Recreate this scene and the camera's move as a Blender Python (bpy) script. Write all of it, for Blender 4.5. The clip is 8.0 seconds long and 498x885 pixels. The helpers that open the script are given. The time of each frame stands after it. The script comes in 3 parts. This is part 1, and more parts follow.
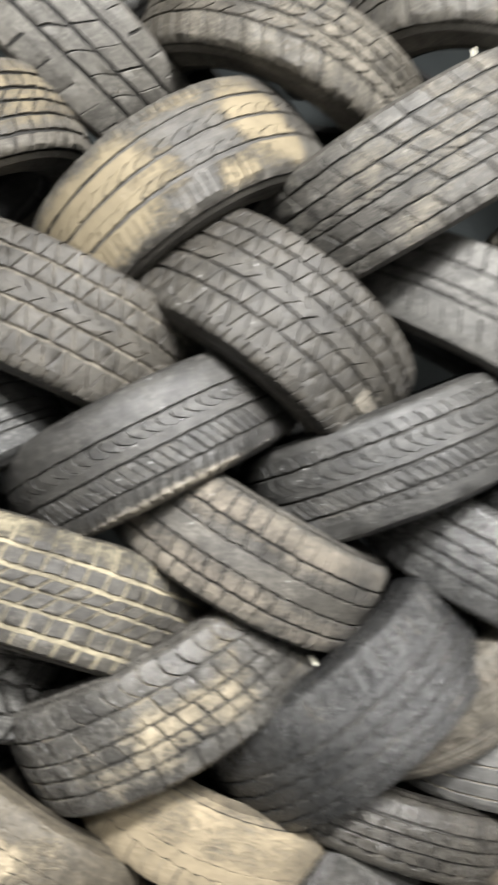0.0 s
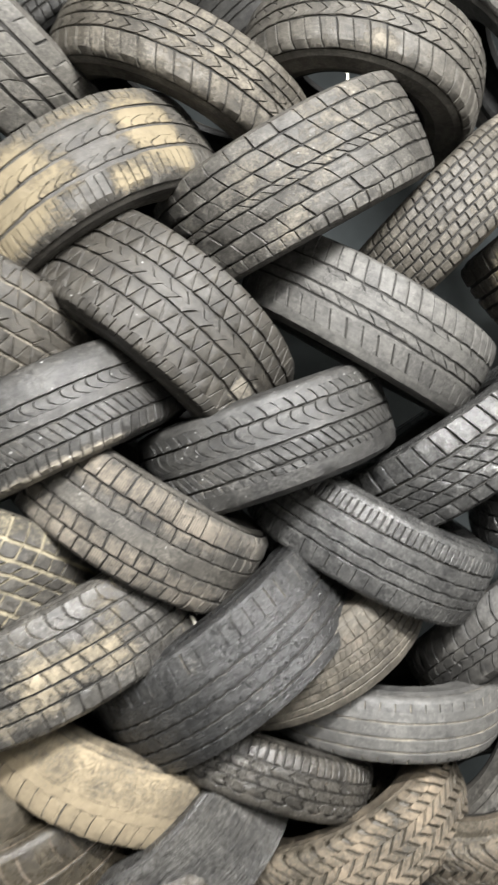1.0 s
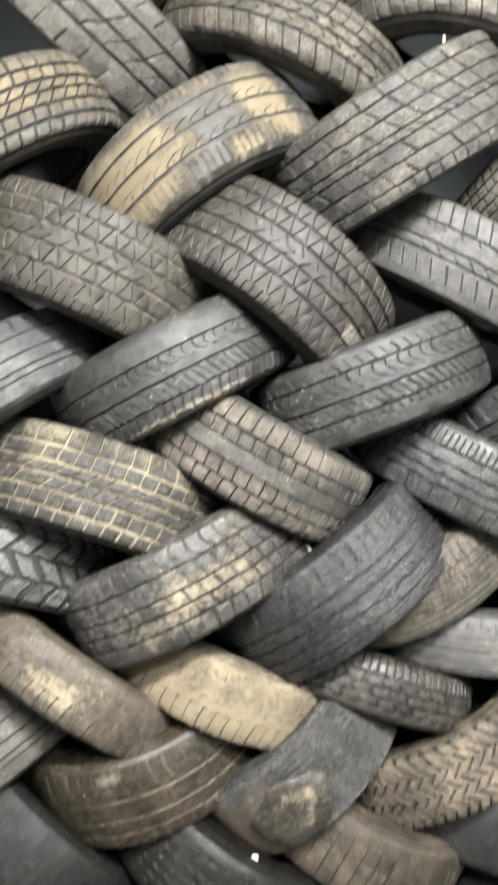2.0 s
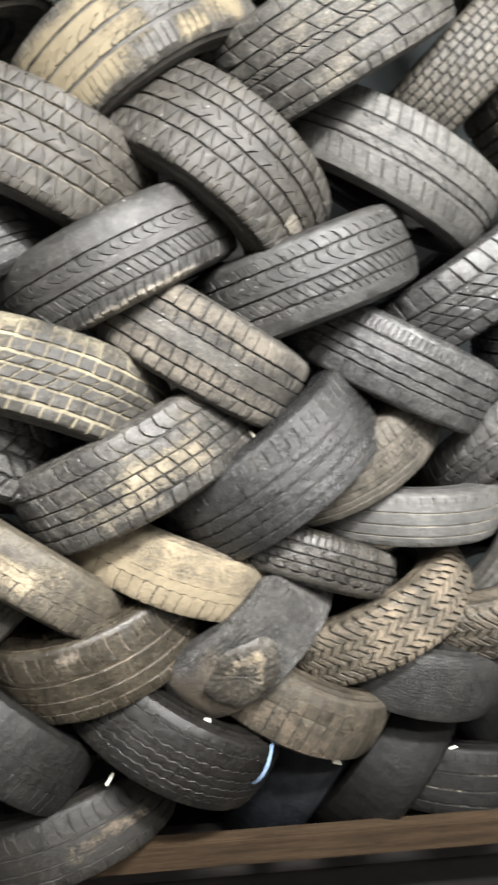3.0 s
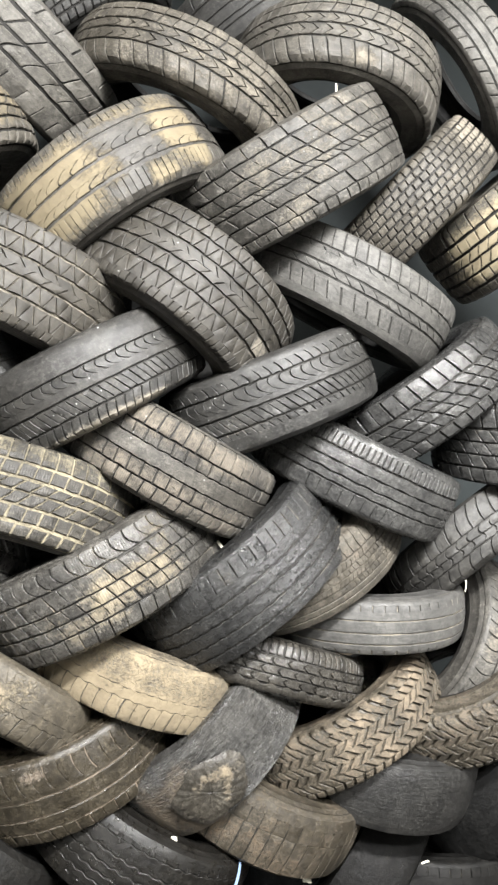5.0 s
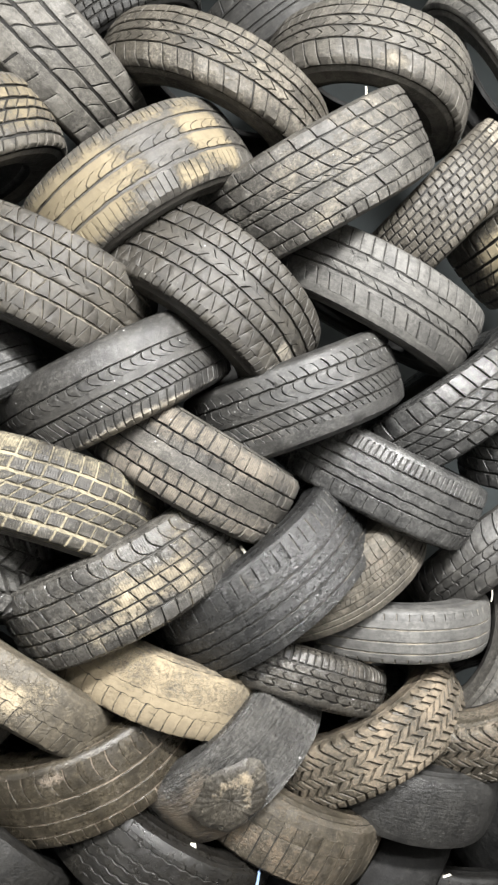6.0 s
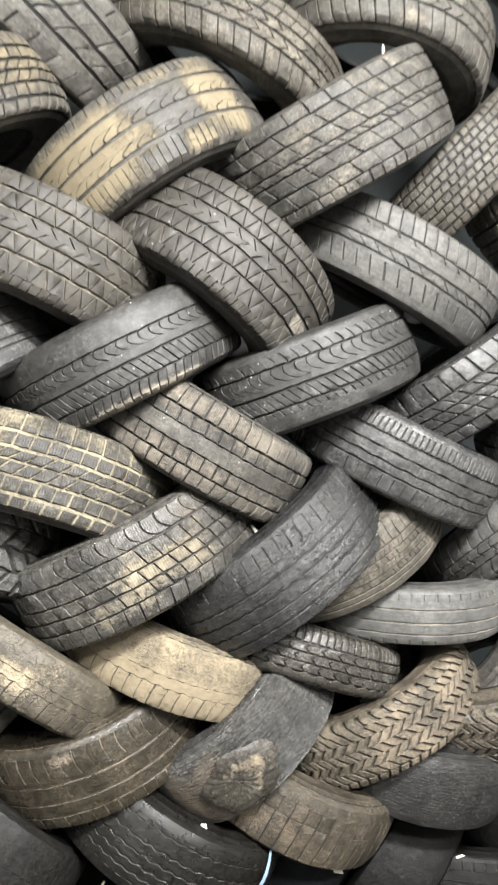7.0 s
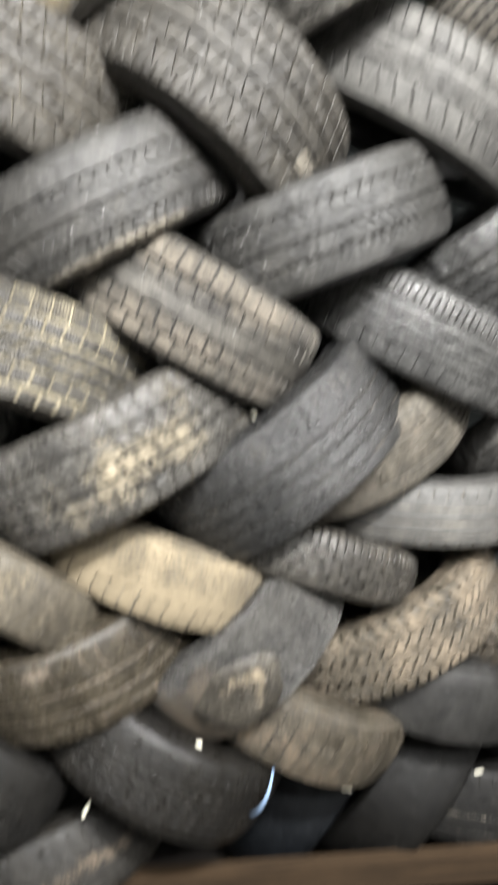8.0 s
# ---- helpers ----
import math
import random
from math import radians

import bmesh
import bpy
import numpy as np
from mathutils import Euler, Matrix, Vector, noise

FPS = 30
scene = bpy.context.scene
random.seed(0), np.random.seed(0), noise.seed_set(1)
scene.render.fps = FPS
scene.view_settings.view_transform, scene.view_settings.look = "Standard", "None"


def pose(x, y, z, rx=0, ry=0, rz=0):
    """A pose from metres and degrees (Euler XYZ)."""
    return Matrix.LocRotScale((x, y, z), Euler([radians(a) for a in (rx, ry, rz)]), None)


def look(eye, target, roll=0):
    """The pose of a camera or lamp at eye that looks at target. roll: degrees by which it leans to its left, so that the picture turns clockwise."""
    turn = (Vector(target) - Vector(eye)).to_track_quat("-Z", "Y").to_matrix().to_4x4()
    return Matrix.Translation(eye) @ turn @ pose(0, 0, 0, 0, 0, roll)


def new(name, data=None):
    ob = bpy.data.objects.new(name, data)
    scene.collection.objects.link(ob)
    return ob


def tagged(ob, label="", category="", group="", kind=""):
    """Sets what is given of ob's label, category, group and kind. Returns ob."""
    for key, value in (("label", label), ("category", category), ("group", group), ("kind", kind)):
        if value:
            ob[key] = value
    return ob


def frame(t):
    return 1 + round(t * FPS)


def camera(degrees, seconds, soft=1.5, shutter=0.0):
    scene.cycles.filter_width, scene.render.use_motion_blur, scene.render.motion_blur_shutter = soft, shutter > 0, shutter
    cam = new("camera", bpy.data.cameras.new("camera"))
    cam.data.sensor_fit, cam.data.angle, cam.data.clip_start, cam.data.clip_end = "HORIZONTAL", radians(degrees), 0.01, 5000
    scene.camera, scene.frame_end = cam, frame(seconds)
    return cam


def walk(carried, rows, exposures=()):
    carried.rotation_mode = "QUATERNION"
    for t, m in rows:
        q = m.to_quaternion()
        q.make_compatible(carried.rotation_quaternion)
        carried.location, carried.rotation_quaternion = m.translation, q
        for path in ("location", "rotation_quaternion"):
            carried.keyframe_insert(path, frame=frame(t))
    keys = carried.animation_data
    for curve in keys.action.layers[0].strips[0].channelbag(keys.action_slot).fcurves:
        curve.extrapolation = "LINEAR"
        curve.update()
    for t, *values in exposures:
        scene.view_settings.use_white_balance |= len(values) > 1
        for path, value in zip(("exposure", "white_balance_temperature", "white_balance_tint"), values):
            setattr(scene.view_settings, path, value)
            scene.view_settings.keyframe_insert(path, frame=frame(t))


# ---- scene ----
cam = camera(36.5, 8.0, soft=2.4, shutter=0.9)
PATH = [
    (0, (0.001, -0.009, 2.046), (0.007, 1.988, 1.922), 0.1),
    (0.2, (0.014, -0.054, 2.056), (0.111, 1.939, 1.928), 1.0),
    (0.5, (0.043, -0.100, 2.054), (0.208, 1.889, 1.933), 1.7),
    (1, (0.144, -0.166, 2.042), (0.260, 1.825, 1.891), 1.6),
    (1.5, (0.133, -0.271, 2.039), (0.122, 1.722, 1.865), 0.5),
    (1.7, (0.099, -0.296, 2.027), (0.033, 1.694, 1.841), -0.2),
    (2.8, (-0.131, -0.392, 1.911), (0.075, 1.557, 1.512), 0.0),
    (3, (-0.130, -0.400, 1.912), (0.137, 1.537, 1.491), -0.0),
    (3.5, (-0.140, -0.422, 1.906), (0.225, 1.503, 1.508), -0.2),
    (4, (-0.137, -0.447, 1.971), (0.252, 1.498, 1.713), -0.0),
    (4.2, (-0.129, -0.459, 1.975), (0.253, 1.492, 1.760), -0.1),
    (5.3, (-0.117, -0.452, 1.989), (0.201, 1.513, 1.798), 0.5),
    (5.5, (-0.117, -0.447, 1.990), (0.190, 1.520, 1.803), 0.7),
    (6, (-0.121, -0.442, 1.987), (0.156, 1.530, 1.800), 0.8),
    (6.5, (-0.122, -0.451, 1.990), (0.144, 1.521, 1.787), 0.8),
    (7, (-0.118, -0.389, 1.985), (0.134, 1.579, 1.732), 0.7),
    (7.5, (-0.081, -0.238, 1.959), (0.175, 1.724, 1.664), 0.2),
    (7.7, (-0.089, -0.180, 1.924), (0.213, 1.770, 1.599), -0.6),
    (8, (-0.075, -0.135, 1.865), (0.167, 1.791, 1.386), 0.4),
]
walk(cam, [(t, look(eye, target, roll)) for t, eye, target, roll in PATH], [(0.0, 0.08), (1.7, 0.10), (3.0, 0.30), (4.2, 0.24), (8.0, 0.22)])

# ---- light: overhead lamp and an added fill lamp, in a closed store room ----
world = bpy.data.worlds.new("world")
world.use_nodes = True
world.node_tree.nodes["Background"].inputs[0].default_value = (0.5, 0.55, 0.6, 1)
world.node_tree.nodes["Background"].inputs[1].default_value = 0.05
scene.world = world
# first: inferred from the shadows; second: fill for the tyre fronts, no known source
LAMPS = [((0.62, -0.85, 3.74), 620.0), ((0.85, -1.9, 3.74), 290.0)]
for place, watts in LAMPS:
    lamp = bpy.data.lights.new("unseen_lamp", "AREA")
    lamp.shape, lamp.size, lamp.size_y, lamp.energy = "RECTANGLE", 1.0, 0.25, watts
    lamp.color = (1.0, 0.995, 0.985)
    new("unseen_lamp", lamp).matrix_world = look(place, (place[0], place[1] + 0.001, 0))


# ---- materials ----
def nodes_of(name):
    mat = bpy.data.materials.new(name)
    mat.use_nodes = True
    tree = mat.node_tree
    return mat, tree, tree.nodes["Principled BSDF"]


def add(tree, kind, **values):
    node = tree.nodes.new(kind)
    for key, value in values.items():
        if key in node.inputs:
            node.inputs[key].default_value = value
        else:
            setattr(node, key, value)
    return node


def noise_node(tree, coord, scale, detail=4.0, rough=0.6):
    node = add(tree, "ShaderNodeTexNoise", Scale=scale, Detail=detail, Roughness=rough)
    tree.links.new(coord, node.inputs["Vector"])
    return node.outputs["Fac"]


def ramp(tree, value, low, high, a=0.0, b=1.0):
    node = add(tree, "ShaderNodeMapRange", clamp=True)
    tree.links.new(value, node.inputs[0])
    for i, v in enumerate((low, high, a, b)):
        node.inputs[i + 1].default_value = v
    return node.outputs[0]


def mix(tree, fac, a, b):
    node = add(tree, "ShaderNodeMix", data_type="RGBA")
    for socket, value in ((node.inputs[0], fac), (node.inputs[6], a), (node.inputs[7], b)):
        if isinstance(value, bpy.types.NodeSocket):
            tree.links.new(value, socket)
        elif isinstance(value, tuple):
            socket.default_value = (*value, 1)
        else:
            socket.default_value = value
    return node.outputs[2]


def calc(tree, op, a, b):
    node = add(tree, "ShaderNodeMath", operation=op)
    for socket, value in ((node.inputs[0], a), (node.inputs[1], b)):
        if isinstance(value, bpy.types.NodeSocket):
            tree.links.new(value, socket)
        else:
            socket.default_value = value
    return node.outputs[0]


SEED = [0]


def rubber(tone=1.0, warm=0.0, dust=0.5, soil=(0.27, 0.24, 0.19), gloss=0.45, cracks=0.0, sipes=0.0, flecks=0.0, shine=0.5, wrinkle=0.0, wear=0.45):
    """Old tyre rubber: dark compound under grey dust, with dried soil where the attribute says."""
    SEED[0] += 1
    warm = warm + 0.10
    mat, tree, bsdf = nodes_of("tyre_rubber")
    coord = add(tree, "ShaderNodeTexCoord")
    shift = add(tree, "ShaderNodeMapping")
    shift.inputs["Location"].default_value = (SEED[0] * 1.37, SEED[0] * 0.71, SEED[0] * 2.11)
    tree.links.new(coord.outputs["Object"], shift.inputs["Vector"])
    v = shift.outputs[0]
    fine, mid, large = noise_node(tree, v, 420, 4, 0.7), noise_node(tree, v, 85, 8, 0.74), noise_node(tree, v, 9, 6, 0.62)
    dark = tuple(tone * c for c in (0.024 + 0.010 * warm, 0.024 + 0.004 * warm, 0.024 - 0.005 * warm))
    pale = tuple(tone * c for c in (0.118 + 0.030 * warm, 0.116 + 0.010 * warm, 0.109 - 0.018 * warm))
    pick = calc(tree, "SUBTRACT", add(tree, "ShaderNodeAttribute", attribute_name="pick").outputs["Fac"], 0.5)
    blend = calc(tree, "ADD", calc(tree, "MULTIPLY", mid, 0.45), calc(tree, "MULTIPLY", large, 0.55))
    blend = calc(tree, "ADD", blend, calc(tree, "MULTIPLY", pick, 0.11))
    col = mix(tree, ramp(tree, blend, 0.52 - 0.30 * dust, 0.90 - 0.30 * dust), dark, pale)
    # rubbed streaks round the tyre, grime and pale scuffs
    along = add(tree, "ShaderNodeAttribute", attribute_name="along").outputs["Fac"]
    place = add(tree, "ShaderNodeSeparateXYZ")
    tree.links.new(v, place.inputs[0])
    lay = add(tree, "ShaderNodeCombineXYZ")
    for i, socket in enumerate((calc(tree, "MULTIPLY", along, 22.0), calc(tree, "MULTIPLY", place.outputs[2], 150.0))):
        tree.links.new(socket, lay.inputs[i])
    lay.inputs[2].default_value = SEED[0]
    rub = noise_node(tree, lay.outputs[0], 1.0, 7, 0.68)
    scuff, grime = noise_node(tree, v, 150, 8, 0.78), noise_node(tree, v, 34, 9, 0.74)
    col = mix(tree, ramp(tree, grime, 0.47, 0.60, 0.0, 0.35 + 0.3 * wear), col, tuple(0.7 * c for c in dark))
    patchy = calc(tree, "MULTIPLY", ramp(tree, scuff, 0.49, 0.62, 0.0, 0.2 + 0.55 * wear), ramp(tree, noise_node(tree, v, 16, 9, 0.74), 0.45, 0.56))
    col = mix(tree, patchy, col, tuple((1.25 + 0.7 * wear) * c for c in pale))
    col = mix(tree, ramp(tree, rub, 0.50, 0.66, 0.0, 0.42), col, dark)
    col = mix(tree, ramp(tree, rub, 0.46, 0.30, 0.0, 0.32), col, tuple((1.2 + 0.4 * wear) * c for c in pale))
    # pale grit clinging to the rubber, thicker in places
    grains = calc(tree, "MULTIPLY", ramp(tree, fine, 0.56, 0.66, 0.0, 0.15 + 0.6 * wear), ramp(tree, noise_node(tree, v, 26, 6, 0.7), 0.40, 0.62))
    col = mix(tree, grains, col, tuple(2.0 * c for c in pale))
    # dried soil, ragged at its edges
    soil_at = add(tree, "ShaderNodeAttribute", attribute_name="soil").outputs["Fac"]
    grit = calc(tree, "ADD", calc(tree, "MULTIPLY", ramp(tree, mid, 0.3, 0.7), 0.30), calc(tree, "MULTIPLY", ramp(tree, scuff, 0.32, 0.68), 0.36))
    grit = calc(tree, "ADD", grit, calc(tree, "MULTIPLY", ramp(tree, large, 0.3, 0.7), 0.44))
    grit = calc(tree, "ADD", grit, calc(tree, "MULTIPLY", ramp(tree, rub, 0.3, 0.7), 0.22))
    grit = calc(tree, "ADD", grit, calc(tree, "MULTIPLY", pick, 0.08))
    mask = ramp(tree, calc(tree, "ADD", soil_at, grit), 0.96, 1.34, 0.0, 0.94)
    soil_dark = tuple(0.6 * c for c in soil)
    col = mix(tree, mask, col, mix(tree, ramp(tree, calc(tree, "ADD", calc(tree, "MULTIPLY", large, 0.5), calc(tree, "MULTIPLY", mid, 0.5)), 0.30, 0.68), soil_dark, soil))
    if flecks:
        dot = add(tree, "ShaderNodeTexVoronoi", Scale=55.0)
        tree.links.new(v, dot.inputs["Vector"])
        few = calc(tree, "MULTIPLY", ramp(tree, dot.outputs["Distance"], 0.06, 0.12, flecks, 0.0), ramp(tree, large, 0.52, 0.56))
        col = mix(tree, few, col, (0.6, 0.6, 0.58))
    height = calc(tree, "ADD", calc(tree, "MULTIPLY", fine, 0.12), calc(tree, "ADD", calc(tree, "MULTIPLY", scuff, 0.5), calc(tree, "MULTIPLY", mid, 0.7)))
    height = calc(tree, "ADD", height, calc(tree, "MULTIPLY", mask, 0.6))
    if wrinkle:
        height = calc(tree, "ADD", height, calc(tree, "MULTIPLY", ramp(tree, rub, 0.3, 0.7), 3.0 * wrinkle))
    if cracks:
        crack = add(tree, "ShaderNodeTexVoronoi", feature="DISTANCE_TO_EDGE", Scale=30.0)
        bent = add(tree, "ShaderNodeMix", data_type="VECTOR")
        bent.inputs[0].default_value = 0.06
        tree.links.new(v, bent.inputs[4])
        warp = add(tree, "ShaderNodeTexNoise", Scale=40.0)
        tree.links.new(v, warp.inputs["Vector"])
        tree.links.new(warp.outputs["Color"], bent.inputs[5])
        tree.links.new(bent.outputs[1], crack.inputs["Vector"])
        open_by = calc(tree, "MULTIPLY", ramp(tree, crack.outputs["Distance"], 0.0, 0.07, 1.0, 0.0), ramp(tree, large, 0.42, 0.62))
        height = calc(tree, "SUBTRACT", height, calc(tree, "MULTIPLY", open_by, 1.2 * cracks))
        col = mix(tree, calc(tree, "MULTIPLY", open_by, min(0.85, cracks)), col, tuple(0.5 * c for c in dark))
    if sipes:
        across = add(tree, "ShaderNodeAttribute", attribute_name="sipe").outputs["Fac"]
        bend = calc(tree, "MULTIPLY", calc(tree, "SUBTRACT", mid, 0.5), 3.0)
        wave = calc(tree, "SINE", calc(tree, "ADD", calc(tree, "MULTIPLY", across, 2 * math.pi / sipes), bend), 0.0)
        slit = ramp(tree, wave, 0.72, 0.95)
        height = calc(tree, "SUBTRACT", height, calc(tree, "MULTIPLY", slit, 1.0))
        col = mix(tree, calc(tree, "MULTIPLY", slit, 0.5), col, tuple(0.6 * c for c in dark))
    tree.links.new(col, bsdf.inputs["Base Color"])
    rough = calc(tree, "ADD", ramp(tree, mid, 0.3, 0.7, max(0.18, 0.58 - 0.34 * gloss), max(0.32, 0.80 - 0.30 * gloss)), calc(tree, "MULTIPLY", mask, 0.25))
    rough = calc(tree, "ADD", rough, ramp(tree, grime, 0.40, 0.60, -0.10, 0.08))
    tree.links.new(rough, bsdf.inputs["Roughness"])
    bsdf.inputs["Specular IOR Level"].default_value = shine
    bump = add(tree, "ShaderNodeBump", Strength=0.75, Distance=0.0034)
    tree.links.new(height, bump.inputs["Height"])
    tree.links.new(bump.outputs[0], bsdf.inputs["Normal"])
    return mat


def plain(name, a, b, scale, rough=0.8, bump_by=0.3, stretch=(1, 1, 1)):
    mat, tree, bsdf = nodes_of(name)
    coord = add(tree, "ShaderNodeTexCoord")
    shift = add(tree, "ShaderNodeMapping", Scale=stretch)
    tree.links.new(coord.outputs["Object"], shift.inputs["Vector"])
    one, two = noise_node(tree, shift.outputs[0], scale, 8, 0.65), noise_node(tree, shift.outputs[0], scale * 9, 4)
    fac = calc(tree, "ADD", calc(tree, "MULTIPLY", one, 0.7), calc(tree, "MULTIPLY", two, 0.3))
    tree.links.new(mix(tree, ramp(tree, fac, 0.35, 0.65), a, b), bsdf.inputs["Base Color"])
    bsdf.inputs["Roughness"].default_value = rough
    bsdf.inputs["Specular IOR Level"].default_value = 0.5 if rough < 0.85 else 0.15
    bump = add(tree, "ShaderNodeBump", Strength=bump_by, Distance=0.004)
    tree.links.new(fac, bump.inputs["Height"])
    tree.links.new(bump.outputs[0], bsdf.inputs["Normal"])
    return mat


# floor kept near black: the shade below the stack is in its colour
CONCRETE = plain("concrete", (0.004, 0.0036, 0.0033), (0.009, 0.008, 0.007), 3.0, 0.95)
PALE_BOUNCE = plain("pale_bounce", (0.36, 0.355, 0.34), (0.46, 0.455, 0.44), 2.0)
# unseen back wall: shade and tint of the gaps are in its colour
GAP_SHADE_WALL = plain("gap_shade_wall", (0.024, 0.030, 0.031), (0.040, 0.048, 0.049), 2.0)
# timber darkened for the shade at the foot; bearers take a darker copy
TIMBER = plain("timber", (0.010, 0.0065, 0.0035), (0.040, 0.025, 0.013), 6.0, 0.9, 0.4, (0.5, 6, 9))
SHADED_TIMBER = plain("shaded_timber", (0.004, 0.003, 0.0025), (0.010, 0.007, 0.005), 6.0, 0.8, 0.4, (0.5, 6, 9))
PAPER_LIGHT = plain("white_paper_and_light", (0.46, 0.44, 0.36), (0.60, 0.58, 0.48), 30.0)
BLUE = plain("pale_blue_gap_light", (0.11, 0.17, 0.27), (0.18, 0.25, 0.36), 30.0, 0.4)


# ---- building blocks ----
def mesh_part(name, verts, faces, mat, parent=None, label="", soil=None, angle=40, along=None, sipe=None, pick=None):
    data = bpy.data.meshes.new(name)
    data.from_pydata([tuple(v) for v in verts], [], faces)
    data.materials.append(mat)
    data.polygons.foreach_set("use_smooth", [True] * len(data.polygons))
    data.set_sharp_from_angle(angle=radians(angle))
    if soil is not None:
        data.attributes.new("soil", "FLOAT", "POINT").data.foreach_set("value", np.asarray(soil, dtype=np.float32))
    if along is not None:
        data.attributes.new("along", "FLOAT", "POINT").data.foreach_set("value", np.asarray(along, dtype=np.float32))
    if sipe is not None:
        data.attributes.new("sipe", "FLOAT", "POINT").data.foreach_set("value", np.asarray(sipe, dtype=np.float32))
    if pick is not None:
        data.attributes.new("pick", "FLOAT", "POINT").data.foreach_set("value", np.asarray(pick, dtype=np.float32))
    ob = new(name, data)
    if parent:
        ob.parent = parent
    if label:
        tagged(ob, label)
    return ob


def box(name, size, m, mat, parent=None, bevel=0.004):
    bm = bmesh.new()
    bmesh.ops.create_cube(bm, size=1)
    bmesh.ops.scale(bm, vec=size, verts=bm.verts)
    if bevel:
        bmesh.ops.bevel(bm, geom=bm.edges[:], offset=bevel, segments=2, affect="EDGES")
    data = bpy.data.meshes.new(name)
    bm.to_mesh(data)
    bm.free()
    data.materials.append(mat)
    ob = new(name, data)
    if parent:
        ob.parent = parent
    ob.matrix_local = m
    return ob


# ---- the room: ceiling and walls unseen, added to close it and bounce light ----
def slab(name, size, place, mat, label):
    tagged(box(name, size, pose(*place), mat, bevel=0), label, "building part", kind="structure")


slab("floor", (7.4, 7.4, 0.2), (0.2, -0.6, -0.1), CONCRETE, "concrete floor of the store, near black with the shade put into its colour")
slab("ceiling", (7.4, 7.4, 0.2), (0.2, -0.6, 3.9), PALE_BOUNCE, "unseen pale ceiling, added to close the room and bounce light")
slab("wall_north", (7.4, 0.2, 3.8), (0.2, 3.0, 1.9), GAP_SHADE_WALL, "unseen wall behind the tyres, dark grey-green for the shade in the gaps")
slab("wall_south", (7.4, 0.2, 3.8), (0.2, -4.2, 1.9), PALE_BOUNCE, "unseen pale wall facing the tyres, added to bounce light")
slab("wall_west", (0.2, 7.0, 3.8), (-3.4, -0.6, 1.9), PALE_BOUNCE, "unseen pale side wall, added to bounce light")
slab("wall_east", (0.2, 7.0, 3.8), (3.8, -0.6, 1.9), PALE_BOUNCE, "unseen pale side wall, added to bounce light")


# ---- tyres ----
GROOVE = rubber(0.45, 0.2, 0.3, gloss=0.2, shine=0.3)
LINER = rubber(0.30, 0.0, 0.2, gloss=0.3, shine=0.3)
PROFILE_S = [0, 0.35, 0.6, 0.8, 0.92, 1.0, 1.08, 1.16, 1.30]
PROFILE_D = [0, 0.0010, 0.0030, 0.0060, 0.0090, 0.0125, 0.0190, 0.0270, 0.0440]


def outer(s, radius, half, drop=0.0):
    """Radius and width of the tread's outer face at s, -1 to 1 from shoulder to shoulder."""
    a = np.abs(s)
    d = np.interp(a, PROFILE_S, PROFILE_D)
    over = np.clip(a - 1.0, 0, 0.3) / 0.3
    z = half * np.minimum(a, 1.0) + 0.0080 * np.sin(over * math.pi / 2)
    inward = np.clip((a - 0.95) / 0.2, 0, 1) * drop * 0.7
    return radius - d - drop, np.sign(s) * (z - inward)


def soil_of(u, s, patches, base):
    """Amount of dried soil at the angle u (radians) and width s."""
    total = np.full(np.shape(u), float(base))
    for pu, ps, ru, rs, amount in patches:
        du = np.degrees(u) - pu
        du = (du + 180) % 360 - 180
        total = np.maximum(total, amount * np.exp(-((du / ru) ** 4 + ((s - ps) / rs) ** 4)))
    return total


def ring(profile, turns, wobble):
    """Verts and faces of a profile of (radius, width) turned about z."""
    u = np.arange(turns) * 2 * math.pi / turns
    verts, count = [], len(profile)
    for a in u:
        k = 1 + wobble(a)
        verts += [(r * k * math.cos(a), r * k * math.sin(a), z) for r, z in profile]
    faces = []
    for i in range(turns):
        j = (i + 1) % turns
        faces += [(i * count + k, j * count + k, j * count + k + 1, i * count + k + 1) for k in range(count - 1)]
    return verts, faces, np.repeat(u, count)


